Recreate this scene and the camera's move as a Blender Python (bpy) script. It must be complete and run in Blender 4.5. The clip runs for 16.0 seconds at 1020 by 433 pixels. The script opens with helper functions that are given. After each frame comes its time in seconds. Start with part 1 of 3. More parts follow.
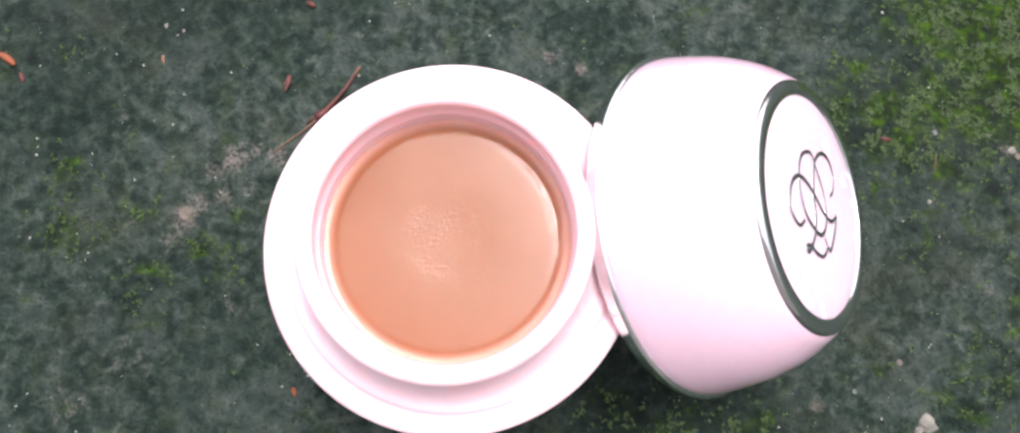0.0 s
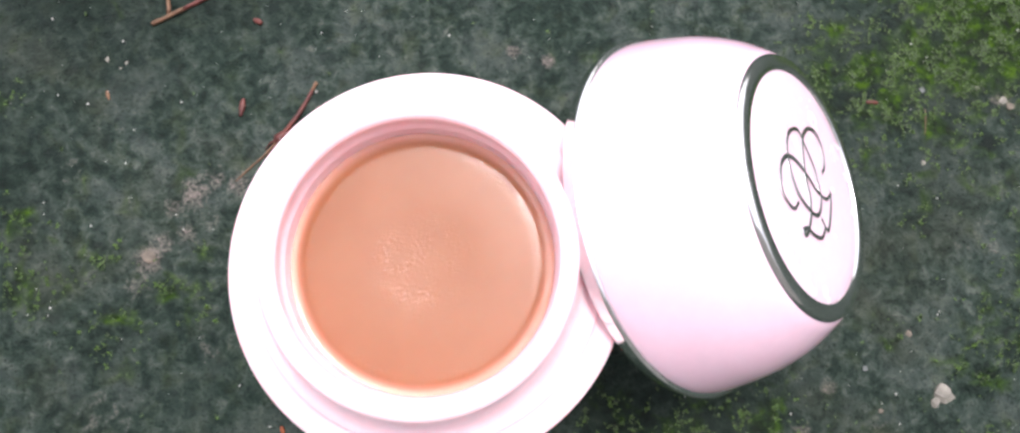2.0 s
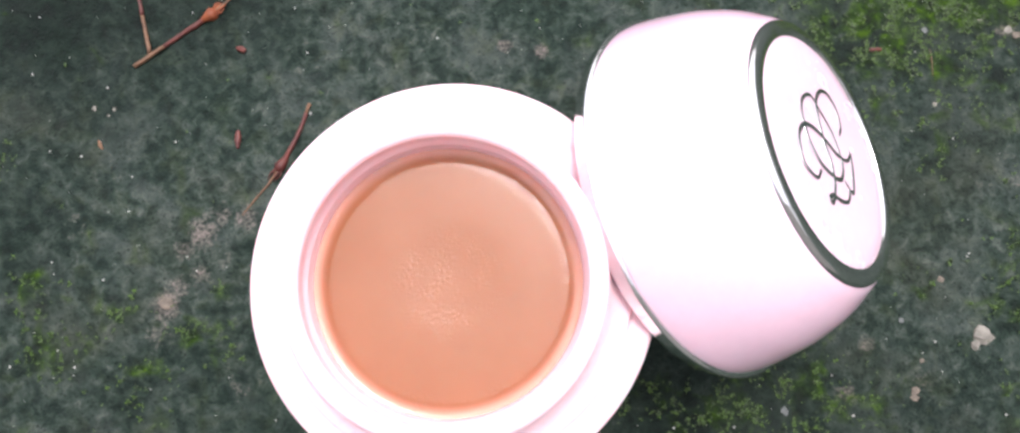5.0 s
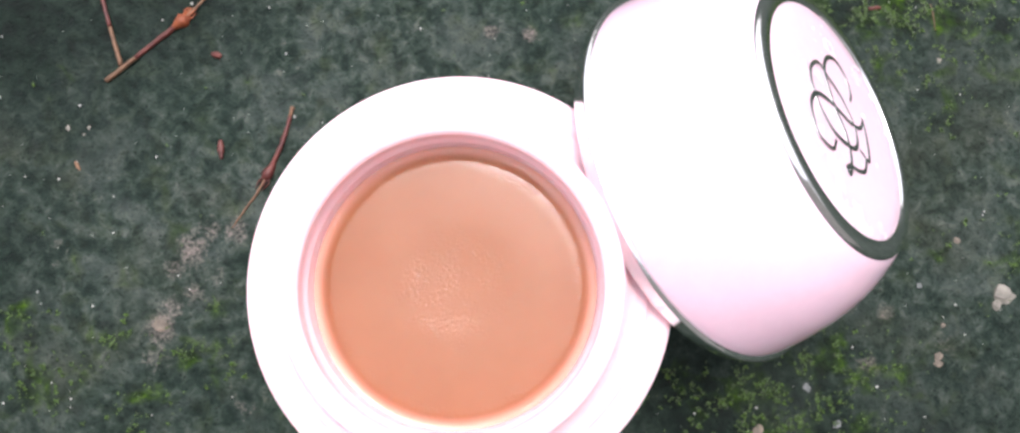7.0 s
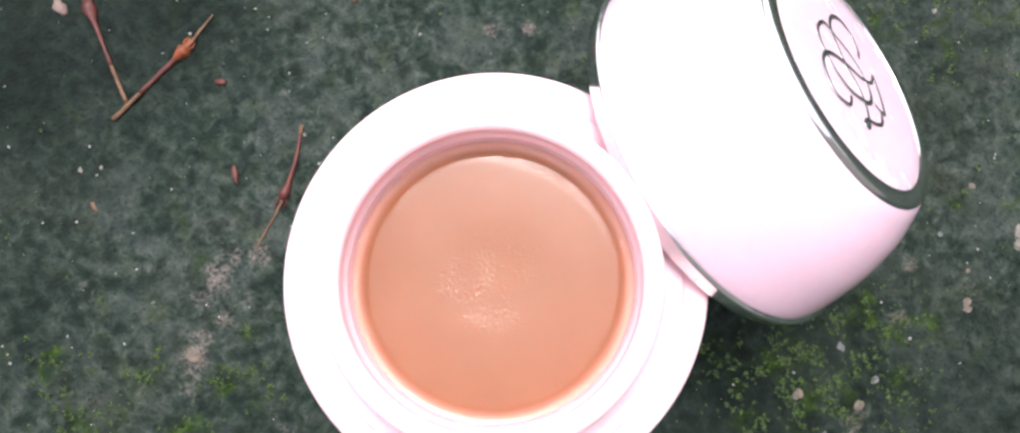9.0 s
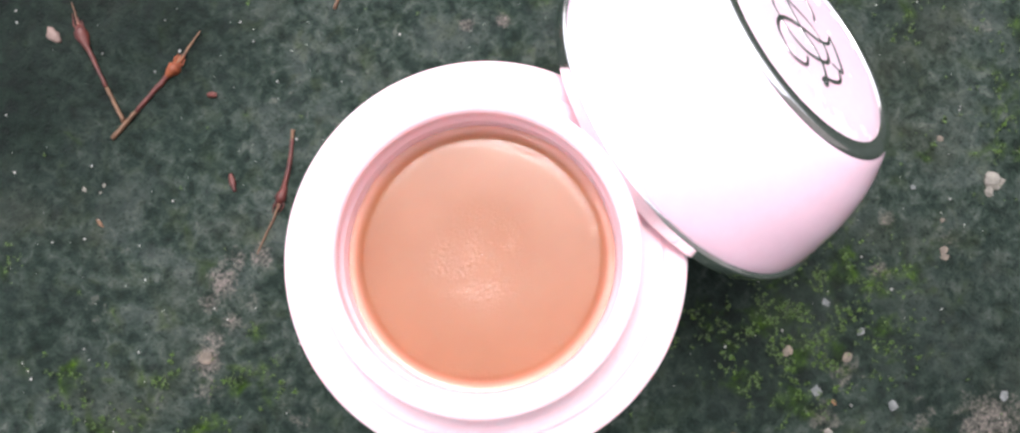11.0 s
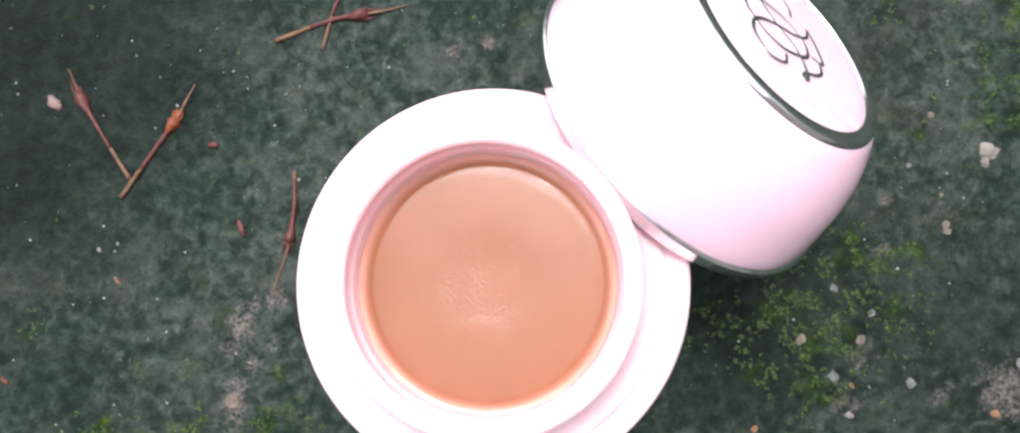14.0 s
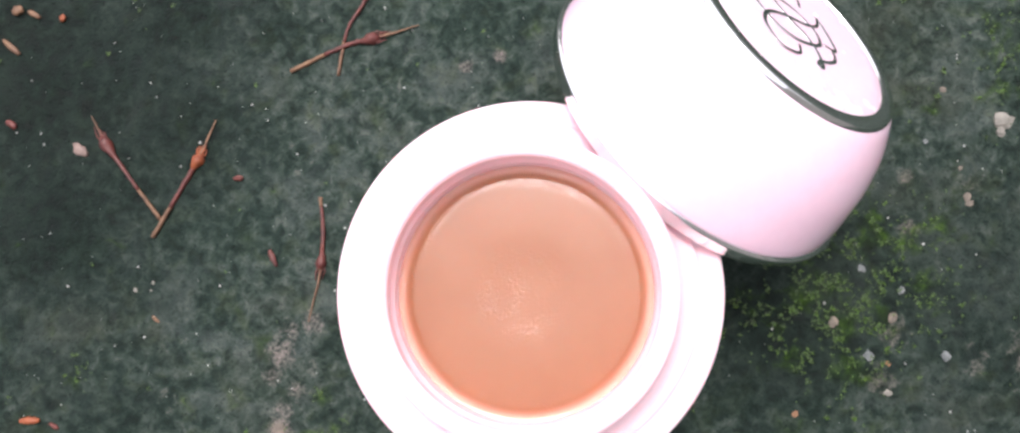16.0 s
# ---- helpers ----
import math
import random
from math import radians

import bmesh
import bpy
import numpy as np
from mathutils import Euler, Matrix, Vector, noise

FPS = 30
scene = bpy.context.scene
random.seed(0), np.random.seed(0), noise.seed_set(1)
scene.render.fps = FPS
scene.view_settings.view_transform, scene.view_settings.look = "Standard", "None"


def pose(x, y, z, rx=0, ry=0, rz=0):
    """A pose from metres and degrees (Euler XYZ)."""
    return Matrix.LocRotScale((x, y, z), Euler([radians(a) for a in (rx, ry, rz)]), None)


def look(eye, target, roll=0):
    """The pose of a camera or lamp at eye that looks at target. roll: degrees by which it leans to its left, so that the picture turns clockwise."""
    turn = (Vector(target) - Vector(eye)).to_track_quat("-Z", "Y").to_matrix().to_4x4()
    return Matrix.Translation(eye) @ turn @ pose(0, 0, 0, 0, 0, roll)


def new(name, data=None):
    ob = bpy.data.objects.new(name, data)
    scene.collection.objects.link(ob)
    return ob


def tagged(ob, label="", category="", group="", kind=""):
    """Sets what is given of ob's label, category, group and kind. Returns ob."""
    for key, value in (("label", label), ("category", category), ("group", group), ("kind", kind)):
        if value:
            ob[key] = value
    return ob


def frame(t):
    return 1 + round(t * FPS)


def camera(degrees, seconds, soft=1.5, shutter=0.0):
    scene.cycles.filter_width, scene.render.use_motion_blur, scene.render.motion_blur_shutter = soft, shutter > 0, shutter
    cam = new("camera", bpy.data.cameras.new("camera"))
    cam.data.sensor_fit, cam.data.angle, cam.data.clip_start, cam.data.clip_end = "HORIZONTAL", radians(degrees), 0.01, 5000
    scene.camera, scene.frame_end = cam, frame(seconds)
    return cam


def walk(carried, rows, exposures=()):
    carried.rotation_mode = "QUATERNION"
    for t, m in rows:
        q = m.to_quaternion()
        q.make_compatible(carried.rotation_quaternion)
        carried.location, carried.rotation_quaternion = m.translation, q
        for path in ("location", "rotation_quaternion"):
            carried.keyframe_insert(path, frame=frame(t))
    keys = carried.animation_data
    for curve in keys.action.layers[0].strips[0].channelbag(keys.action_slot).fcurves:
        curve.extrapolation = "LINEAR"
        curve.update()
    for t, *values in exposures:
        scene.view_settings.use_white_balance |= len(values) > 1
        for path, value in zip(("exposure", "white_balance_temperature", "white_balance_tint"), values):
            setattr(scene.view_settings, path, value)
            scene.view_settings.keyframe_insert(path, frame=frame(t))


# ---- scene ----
cam = camera(64.0, 16.0, 2.4)
# seconds, eye in metres, turn in degrees
ROWS = [
    (0, 0.00797, -0.01407, 0.10291, 9.345, 0.357, -2.345),
    (0.5, 0.01084, -0.01287, 0.10252, 9.371, 1.224, -3.785),
    (1, 0.01169, -0.01157, 0.10337, 9.833, 1.443, -5.563),
    (1.5, 0.00938, -0.01116, 0.10033, 9.117, 0.768, -7.294),
    (2, 0.00935, -0.011, 0.0984, 8.325, 0.499, -8.328),
    (2.5, 0.00844, -0.00928, 0.09822, 7.926, 0.411, -9.522),
    (3, 0.01022, -0.0084, 0.09862, 7.685, 0.982, -11.184),
    (3.5, 0.01024, -0.01046, 0.09808, 6.908, 1.352, -12.18),
    (4, 0.00888, -0.00979, 0.09673, 6.155, 0.757, -13.234),
    (4.5, 0.00861, -0.00923, 0.09662, 6.397, 1.208, -14.366),
    (5, 0.00828, -0.00748, 0.09715, 6.35, 1.426, -15.826),
    (7.5, 0.00686, -0.00452, 0.09351, 4.678, 0.85, -21.852),
    (8, 0.00489, -0.00331, 0.09462, 4.593, 0.647, -23.781),
    (8.5, 0.00481, -0.00313, 0.09456, 3.762, 0.483, -24.71),
    (9, 0.00426, -0.00523, 0.09433, 5.048, 1.16, -26.361),
    (9.5, 0.00426, -0.00486, 0.09579, 4.845, 0.862, -27.737),
    (12, 0.00575, -0.01035, 0.09799, 5.318, 2.71, -32.614),
    (12.5, 0.00991, -0.01003, 0.0976, 5.186, 2.963, -33.751),
    (13, 0.00886, -0.00812, 0.09847, 5.541, 2.838, -34.802),
    (13.5, 0.00571, -0.00819, 0.09797, 5.045, 2.861, -35.123),
    (14, 0.00665, -0.00768, 0.09962, 5.161, 3.288, -36.391),
    (14.5, 0.0069, -0.00816, 0.09908, 4.715, 3.718, -37.636),
    (15, 0.0036, -0.00975, 0.09919, 4.823, 3.591, -38.455),
    (15.5, 0.00461, -0.00891, 0.09912, 4.802, 3.654, -39.651),
    (16, 0.00537, -0.00596, 0.10122, 5.101, 4.268, -41.082),
]
walk(cam, [(t, pose(x, y, z, rx, ry, rz)) for t, x, y, z, rx, ry, rz in ROWS],
     [(0.0, 1.33, 6500, 17), (16.0, 1.33, 6500, 17)])

# ---- world and light: a bright overcast sky, the brighter side of it towards +y ----
SUN_EL, SUN_AZ = radians(72), radians(56)      # azimuth counted from +x towards +y
world = bpy.data.worlds.new("overcast_sky")
scene.world = world
world.use_nodes = True
wn = world.node_tree.nodes
sky = wn.new("ShaderNodeTexSky")
sky.sky_type = 'NISHITA'
sky.sun_disc = False
sky.sun_elevation = SUN_EL
sky.sun_rotation = math.pi / 2 - SUN_AZ
sky.air_density, sky.dust_density, sky.ozone_density = 1.0, 4.0, 1.0
cloud = wn.new("ShaderNodeHueSaturation")           # cloud cover takes most of the blue out of the sky
cloud.inputs["Saturation"].default_value = 0.3
world.node_tree.links.new(sky.outputs[0], cloud.inputs["Color"])
world.node_tree.links.new(cloud.outputs[0], wn["Background"].inputs[0])
wn["Background"].inputs[1].default_value = 0.15
sun_data = bpy.data.lights.new("sun", 'SUN')
sun_data.energy, sun_data.angle, sun_data.color = 0.6, radians(12), (1.0, 0.97, 0.93)
sun = new("sun", sun_data)
toward = Vector((math.cos(SUN_EL) * math.cos(SUN_AZ), math.cos(SUN_EL) * math.sin(SUN_AZ), math.sin(SUN_EL)))
sun.matrix_world = look(toward, (0, 0, 0))

# ---- materials ----
def material(name):
    m = bpy.data.materials.new(name)
    m.use_nodes = True
    return m, m.node_tree.nodes, m.node_tree.links, m.node_tree.nodes["Principled BSDF"]


def tex_noise(n, l, vec, scale, detail=4.0, rough=0.55, dist=0.0):
    t = n.new("ShaderNodeTexNoise")
    t.inputs["Scale"].default_value = scale
    t.inputs["Detail"].default_value = detail
    t.inputs["Roughness"].default_value = rough
    t.inputs["Distortion"].default_value = dist
    l.new(vec, t.inputs["Vector"])
    return t.outputs["Fac"]


def ramp(n, l, fac, *stops):
    r = n.new("ShaderNodeValToRGB")
    el = r.color_ramp.elements
    while len(el) < len(stops):
        el.new(0.5)
    for e, (p, c) in zip(el, stops):
        e.position = p
        e.color = (c, c, c, 1) if isinstance(c, (int, float)) else (*c, 1)
    l.new(fac, r.inputs["Fac"])
    return r.outputs["Color"]


def mixed(n, l, fac, a, b, mode='MIX'):
    m = n.new("ShaderNodeMix")
    m.data_type, m.blend_type = 'RGBA', mode
    for sock, v in ((m.inputs[0], fac), (m.inputs[6], a), (m.inputs[7], b)):
        if isinstance(v, (int, float)):
            sock.default_value = v
        elif isinstance(v, tuple):
            sock.default_value = (*v, 1)
        else:
            l.new(v, sock)
    return m.outputs[2]


def bump(n, l, height, strength, distance, shader):
    b = n.new("ShaderNodeBump")
    b.inputs["Strength"].default_value = strength
    b.inputs["Distance"].default_value = distance
    l.new(height, b.inputs["Height"])
    l.new(b.outputs["Normal"], shader.inputs["Normal"])


def coords(n, kind="Object"):
    return n.new("ShaderNodeTexCoord").outputs[kind]


def plastic(name, colour, rough, sub=0.0, coat=0.3, gloss=0.5, deep=(0.0010, 0.0007, 0.0007)):
    m, n, l, s = material(name)
    v = coords(n)
    f = tex_noise(n, l, v, 900.0, 3.0)
    l.new(mixed(n, l, ramp(n, l, f, (0.35, 0.0), (0.7, 1.0)), colour, tuple(c * 0.97 for c in colour)), s.inputs["Base Color"])
    l.new(ramp(n, l, tex_noise(n, l, v, 250.0, 4.0), (0.3, rough * 0.8), (0.75, rough * 1.25)), s.inputs["Roughness"])
    s.inputs["Subsurface Weight"].default_value = sub
    s.inputs["Subsurface Radius"].default_value = deep
    s.inputs["Subsurface Scale"].default_value = 1.0
    s.inputs["Coat Weight"].default_value = coat
    s.inputs["Specular IOR Level"].default_value = gloss
    s.inputs["Coat Roughness"].default_value = 0.08
    return m


PINK = plastic("pale_pink_plastic", (0.955, 0.672, 0.728), 0.35, 0.6, 0.0, 0.2, (0.0008, 0.0005, 0.0005))
PEARL = plastic("pearl_pink_plastic", (0.90, 0.63, 0.75), 0.12, 0.3, 0.9)
# the face looks to a darker horizon; that dimness is put into its pink
FACE = plastic("pink_face_plastic_dimmed", (0.78, 0.58, 0.67), 0.25, 0.3)


def silver_material():
    m, n, l, s = material("silver_metal")
    v = coords(n)
    s.inputs["Metallic"].default_value = 1.0
    l.new(ramp(n, l, tex_noise(n, l, v, 700.0, 5.0), (0.3, (0.76, 0.76, 0.76)), (0.7, (0.86, 0.86, 0.86))), s.inputs["Base Color"])
    l.new(ramp(n, l, tex_noise(n, l, v, 500.0, 4.0), (0.3, 0.09), (0.75, 0.20)), s.inputs["Roughness"])
    bump(n, l, tex_noise(n, l, v, 350.0, 2.0), 0.25, 0.0003, s)
    return m


SILVER = silver_material()


def balm_material():
    m, n, l, s = material("peach_balm")
    v = coords(n)
    c = ramp(n, l, tex_noise(n, l, v, 160.0, 3.0), (0.3, (0.300, 0.123, 0.061)), (0.7, (0.326, 0.138, 0.071)))
    flat = n.new("ShaderNodeVectorMath")                 # towards the wall: thinner, warmer, and painted brighter against the wall's shade
    flat.operation = 'MULTIPLY'
    flat.inputs[1].default_value = (1, 1, 0)
    l.new(v, flat.inputs[0])
    ring = n.new("ShaderNodeVectorMath")
    ring.operation = 'LENGTH'
    l.new(flat.outputs[0], ring.inputs[0])
    thin = n.new("ShaderNodeMapRange")
    thin.interpolation_type = 'SMOOTHSTEP'
    thin.inputs["From Min"].default_value, thin.inputs["From Max"].default_value = 0.0104, 0.0118
    l.new(ring.outputs["Value"], thin.inputs["Value"])
    l.new(mixed(n, l, thin.outputs[0], c, (0.74, 0.37, 0.28)), s.inputs["Base Color"])
    s.inputs["Subsurface Weight"].default_value = 0.85
    s.inputs["Subsurface Radius"].default_value = (0.0007, 0.0004, 0.0003)
    s.inputs["Subsurface Scale"].default_value = 1.0
    l.new(ramp(n, l, tex_noise(n, l, v, 120.0, 2.0), (0.3, 0.09), (0.75, 0.14)), s.inputs["Roughness"])
    s.inputs["Specular IOR Level"].default_value = 0.4
    # grainy relief: in the dished middle and on the soft shoulder by the wall
    middle = n.new("ShaderNodeMapRange")
    middle.interpolation_type = 'SMOOTHSTEP'
    middle.inputs["From Min"].default_value, middle.inputs["From Max"].default_value = 0.0030, 0.0062
    middle.inputs["To Min"].default_value, middle.inputs["To Max"].default_value = 1.0, 0.0
    l.new(ring.outputs["Value"], middle.inputs["Value"])
    edge = n.new("ShaderNodeMapRange")
    edge.interpolation_type = 'SMOOTHSTEP'
    edge.inputs["From Min"].default_value, edge.inputs["From Max"].default_value = 0.0092, 0.0102
    l.new(ring.outputs["Value"], edge.inputs["Value"])
    where = mixed(n, l, 1.0, middle.outputs[0], edge.outputs[0], 'ADD')
    patchy = ramp(n, l, tex_noise(n, l, v, 260.0, 3.0, 0.6, 0.8), (0.40, 0.1), (0.60, 1.0))
    grains = tex_noise(n, l, v, 3600.0, 3.0, 0.6, 0.5)
    puckers = tex_noise(n, l, v, 1100.0, 3.0, 0.6, 1.2)
    h = mixed(n, l, 0.6, tex_noise(n, l, v, 150.0, 2.0), mixed(n, l, mixed(n, l, 1.0, where, patchy, 'MULTIPLY'), (0.5, 0.5, 0.5), grains))
    h = mixed(n, l, 0.14, h, mixed(n, l, mixed(n, l, 1.0, middle.outputs[0], patchy, 'MULTIPLY'), (0.5, 0.5, 0.5), puckers))
    bump(n, l, h, 0.6, 0.00016, s)
    return m


BALM = balm_material()


def attribute(n, name):
    t = n.new("ShaderNodeAttribute")
    t.attribute_name = name
    return t.outputs["Fac"]


def ground_material():
    m, n, l, s = material("algae_stained_concrete")
    v = coords(n)
    fine = tex_noise(n, l, v, 2300.0, 4.0, 0.62)
    mid = tex_noise(n, l, v, 620.0, 6.0, 0.60, 0.4)
    clump = tex_noise(n, l, v, 300.0, 4.0, 0.55, 0.5)
    wide = tex_noise(n, l, v, 130.0, 7.0, 0.62, 0.6)
    tone = tex_noise(n, l, v, 52.0, 5.0, 0.60, 0.4)
    # green-black algae over grey concrete
    c = ramp(n, l, mid, (0.34, (0.010, 0.020, 0.015)), (0.45, (0.023, 0.039, 0.029)), (0.54, (0.042, 0.060, 0.046)), (0.62, (0.066, 0.083, 0.068)), (0.72, (0.105, 0.118, 0.102)))
    # paler rubbed patches, blue-green film, olive film
    c = mixed(n, l, ramp(n, l, wide, (0.48, 0.0), (0.62, 0.60)), c, ramp(n, l, clump, (0.36, (0.034, 0.047, 0.040)), (0.52, (0.064, 0.080, 0.070)), (0.68, (0.098, 0.110, 0.098))))
    c = mixed(n, l, ramp(n, l, wide, (0.34, 0.72), (0.47, 0.0)), c, ramp(n, l, mid, (0.38, (0.008, 0.019, 0.014)), (0.62, (0.029, 0.050, 0.036))))
    c = mixed(n, l, ramp(n, l, clump, (0.53, 0.0), (0.66, 0.45)), c, (0.043, 0.060, 0.028))
    c = mixed(n, l, ramp(n, l, tone, (0.38, 0.50), (0.50, 0.0)), c, ramp(n, l, mid, (0.4, (0.007, 0.019, 0.013)), (0.65, (0.028, 0.048, 0.034))))
    c = mixed(n, l, ramp(n, l, tone, (0.55, 0.0), (0.68, 0.40)), c, (0.050, 0.054, 0.034))
    # darker algae, with the shade beside the lid painted in as spots
    c = mixed(n, l, attribute(n, "algae_and_shade"), c, ramp(n, l, mid, (0.4, (0.004, 0.011, 0.008)), (0.68, (0.017, 0.031, 0.022))))
    # bare worn concrete, tan and rough
    bare = ramp(n, l, fine, (0.34, (0.050, 0.054, 0.044)), (0.50, (0.14, 0.122, 0.104)), (0.68, (0.26, 0.215, 0.185)))
    gate = n.new("ShaderNodeMath")
    gate.operation = 'MULTIPLY_ADD'
    l.new(attribute(n, "worn"), gate.inputs[0])
    gate.inputs[1].default_value = 0.75
    l.new(mixed(n, l, 0.35, mid, fine), gate.inputs[2])
    c = mixed(n, l, ramp(n, l, gate.outputs[0], (0.77, 0.0), (0.98, 0.75)), c, bare)
    # a film of moss between the tufts
    damp = n.new("ShaderNodeMath")
    damp.operation = 'MULTIPLY_ADD'
    l.new(attribute(n, "mossy"), damp.inputs[0])
    damp.inputs[1].default_value = 0.50
    l.new(clump, damp.inputs[2])
    c = mixed(n, l, ramp(n, l, attribute(n, "mossy"), (0.10, 0.0), (0.70, 0.65)), c, mixed(n, l, 1.0, c, (0.45, 0.50, 0.38), 'MULTIPLY'))
    c = mixed(n, l, ramp(n, l, damp.outputs[0], (0.66, 0.0), (0.86, 0.9)), c, ramp(n, l, mid, (0.38, (0.007, 0.017, 0.003)), (0.52, (0.020, 0.050, 0.003)), (0.66, (0.052, 0.108, 0.004))))
    # scattered dark pits and pale mineral grains
    c = mixed(n, l, ramp(n, l, fine, (0.35, 0.60), (0.44, 0.0)), c, (0.008, 0.014, 0.010))
    cell = n.new("ShaderNodeTexVoronoi")
    cell.inputs["Scale"].default_value = 1500.0
    cell.inputs["Randomness"].default_value = 1.0
    l.new(v, cell.inputs["Vector"])
    pit = ramp(n, l, cell.outputs["Distance"], (0.16, 1.0), (0.42, 0.0))
    keep = ramp(n, l, tex_noise(n, l, v, 700.0, 3.0, 0.6), (0.50, 0.0), (0.64, 0.75))
    c = mixed(n, l, mixed(n, l, 1.0, pit, keep, 'MULTIPLY'), c, (0.007, 0.013, 0.010))
    # the algae is blackest away from the trodden middle; lid shade painted in too
    c = mixed(n, l, ramp(n, l, attribute(n, "algae_and_shade"), (0.1, 0.0), (0.9, 0.65)), c, mixed(n, l, 1.0, c, (0.40, 0.46, 0.43), 'MULTIPLY'))
    c = mixed(n, l, 1.0, c, ramp(n, l, mixed(n, l, 0.5, mid, wide), (0.36, (0.46, 0.50, 0.50)), (0.50, (0.80, 0.82, 0.86)), (0.66, (1.02, 1.0, 1.04))), 'MULTIPLY')
    l.new(c, s.inputs["Base Color"])
    l.new(ramp(n, l, mid, (0.3, 0.5), (0.7, 0.9)), s.inputs["Roughness"])
    s.inputs["Specular IOR Level"].default_value = 0.12
    bump(n, l, mixed(n, l, 0.5, mid, mixed(n, l, 0.4, fine, pit, 'SUBTRACT')), 0.7, 0.0006, s)
    return m


GROUND = ground_material()


def simple(name, a, b, scale, rough, sub=0.0):
    m, n, l, s = material(name)
    v = coords(n)
    l.new(ramp(n, l, tex_noise(n, l, v, scale, 5.0, 0.65), (0.3, a), (0.7, b)), s.inputs["Base Color"])
    s.inputs["Roughness"].default_value = rough
    bump(n, l, tex_noise(n, l, v, scale * 3, 4.0), 0.5, 0.0002, s)
    return m


STEM = simple("dry_stem", (0.075, 0.035, 0.019), (0.20, 0.11, 0.058), 600.0, 0.6)
STEM_RED = simple("red_brown_stem", (0.045, 0.010, 0.010), (0.13, 0.03, 0.02), 600.0, 0.5)
BUD = simple("rust_bud", (0.12, 0.026, 0.010), (0.30, 0.08, 0.025), 700.0, 0.55)
WHITE_STONE = simple("white_grit", (0.09, 0.085, 0.072), (0.26, 0.245, 0.21), 500.0, 0.7)
TAN_STONE = simple("tan_grit", (0.065, 0.058, 0.046), (0.20, 0.16, 0.125), 500.0, 0.75)
GREY_STONE = simple("grey_stone", (0.06, 0.07, 0.07), (0.18, 0.19, 0.19), 500.0, 0.8)
RUST_STONE = simple("rust_stone", (0.12, 0.06, 0.03), (0.28, 0.15, 0.08), 500.0, 0.8)
GRIT = simple("pale_grit", (0.16, 0.17, 0.16), (0.55, 0.55, 0.52), 300.0, 0.4)
SEED_SKIN = simple("seed_skin", (0.16, 0.11, 0.09), (0.30, 0.22, 0.19), 500.0, 0.6)


def moss_material():
    m, n, l, s = material("moss_leaf")
    g = n.new("ShaderNodeNewGeometry")
    l.new(ramp(n, l, g.outputs["Random Per Island"], (0.0, (0.008, 0.024, 0.002)), (0.5, (0.020, 0.052, 0.003)), (1.0, (0.052, 0.112, 0.005))), s.inputs["Base Color"])
    s.inputs["Roughness"].default_value = 0.5
    s.inputs["Subsurface Weight"].default_value = 0.0
    return m


MOSS = moss_material()


# ---- mesh helpers ----
def part(name, bm, mat, parent=None, label="", smooth=True):
    me = bpy.data.meshes.new(name)
    bm.normal_update()
    bm.to_mesh(me)
    bm.free()
    me.materials.append(mat)
    if smooth:
        for p in me.polygons:
            p.use_smooth = True
    ob = new(name, me)
    if parent is not None:
        ob.parent = parent
    if label:
        tagged(ob, label)
    return ob


def lathe(profile, steps=128, closed=False):
    """A surface of revolution about z from (radius, height) pairs; a radius of 0 makes a pole."""
    bm = bmesh.new()
    rings = []
    for r, z in profile:
        if r < 1e-7:
            rings.append([bm.verts.new((0, 0, z))])
        else:
            rings.append([bm.verts.new((r * math.cos(2 * math.pi * i / steps), r * math.sin(2 * math.pi * i / steps), z)) for i in range(steps)])
    pairs = list(zip(rings, rings[1:]))
    if closed:
        pairs.append((rings[-1], rings[0]))
    for a, b in pairs:
        for i in range(steps):
            j = (i + 1) % steps
            if len(a) == 1 and len(b) > 1:
                bm.faces.new((a[0], b[i], b[j]))
            elif len(b) == 1 and len(a) > 1:
                bm.faces.new((a[i], a[j], b[0]))
            elif len(a) > 1:
                bm.faces.new((a[i], a[j], b[j], b[i]))
    bmesh.ops.recalc_face_normals(bm, faces=bm.faces)
    return bm


def smooth_line(pts, per=6):
    """Catmull-Rom through the points."""
    pts = [Vector(p) for p in pts]
    ext = [2 * pts[0] - pts[1]] + pts + [2 * pts[-1] - pts[-2]]
    out = []
    for a, b, c, d in zip(ext, ext[1:], ext[2:], ext[3:]):
        for k in range(per):
            t = k / per
            out.append(0.5 * ((2 * b) + (c - a) * t + (2 * a - 5 * b + 4 * c - d) * t * t + (3 * b - a - 3 * c + d) * t ** 3))
    out.append(pts[-1])
    return out


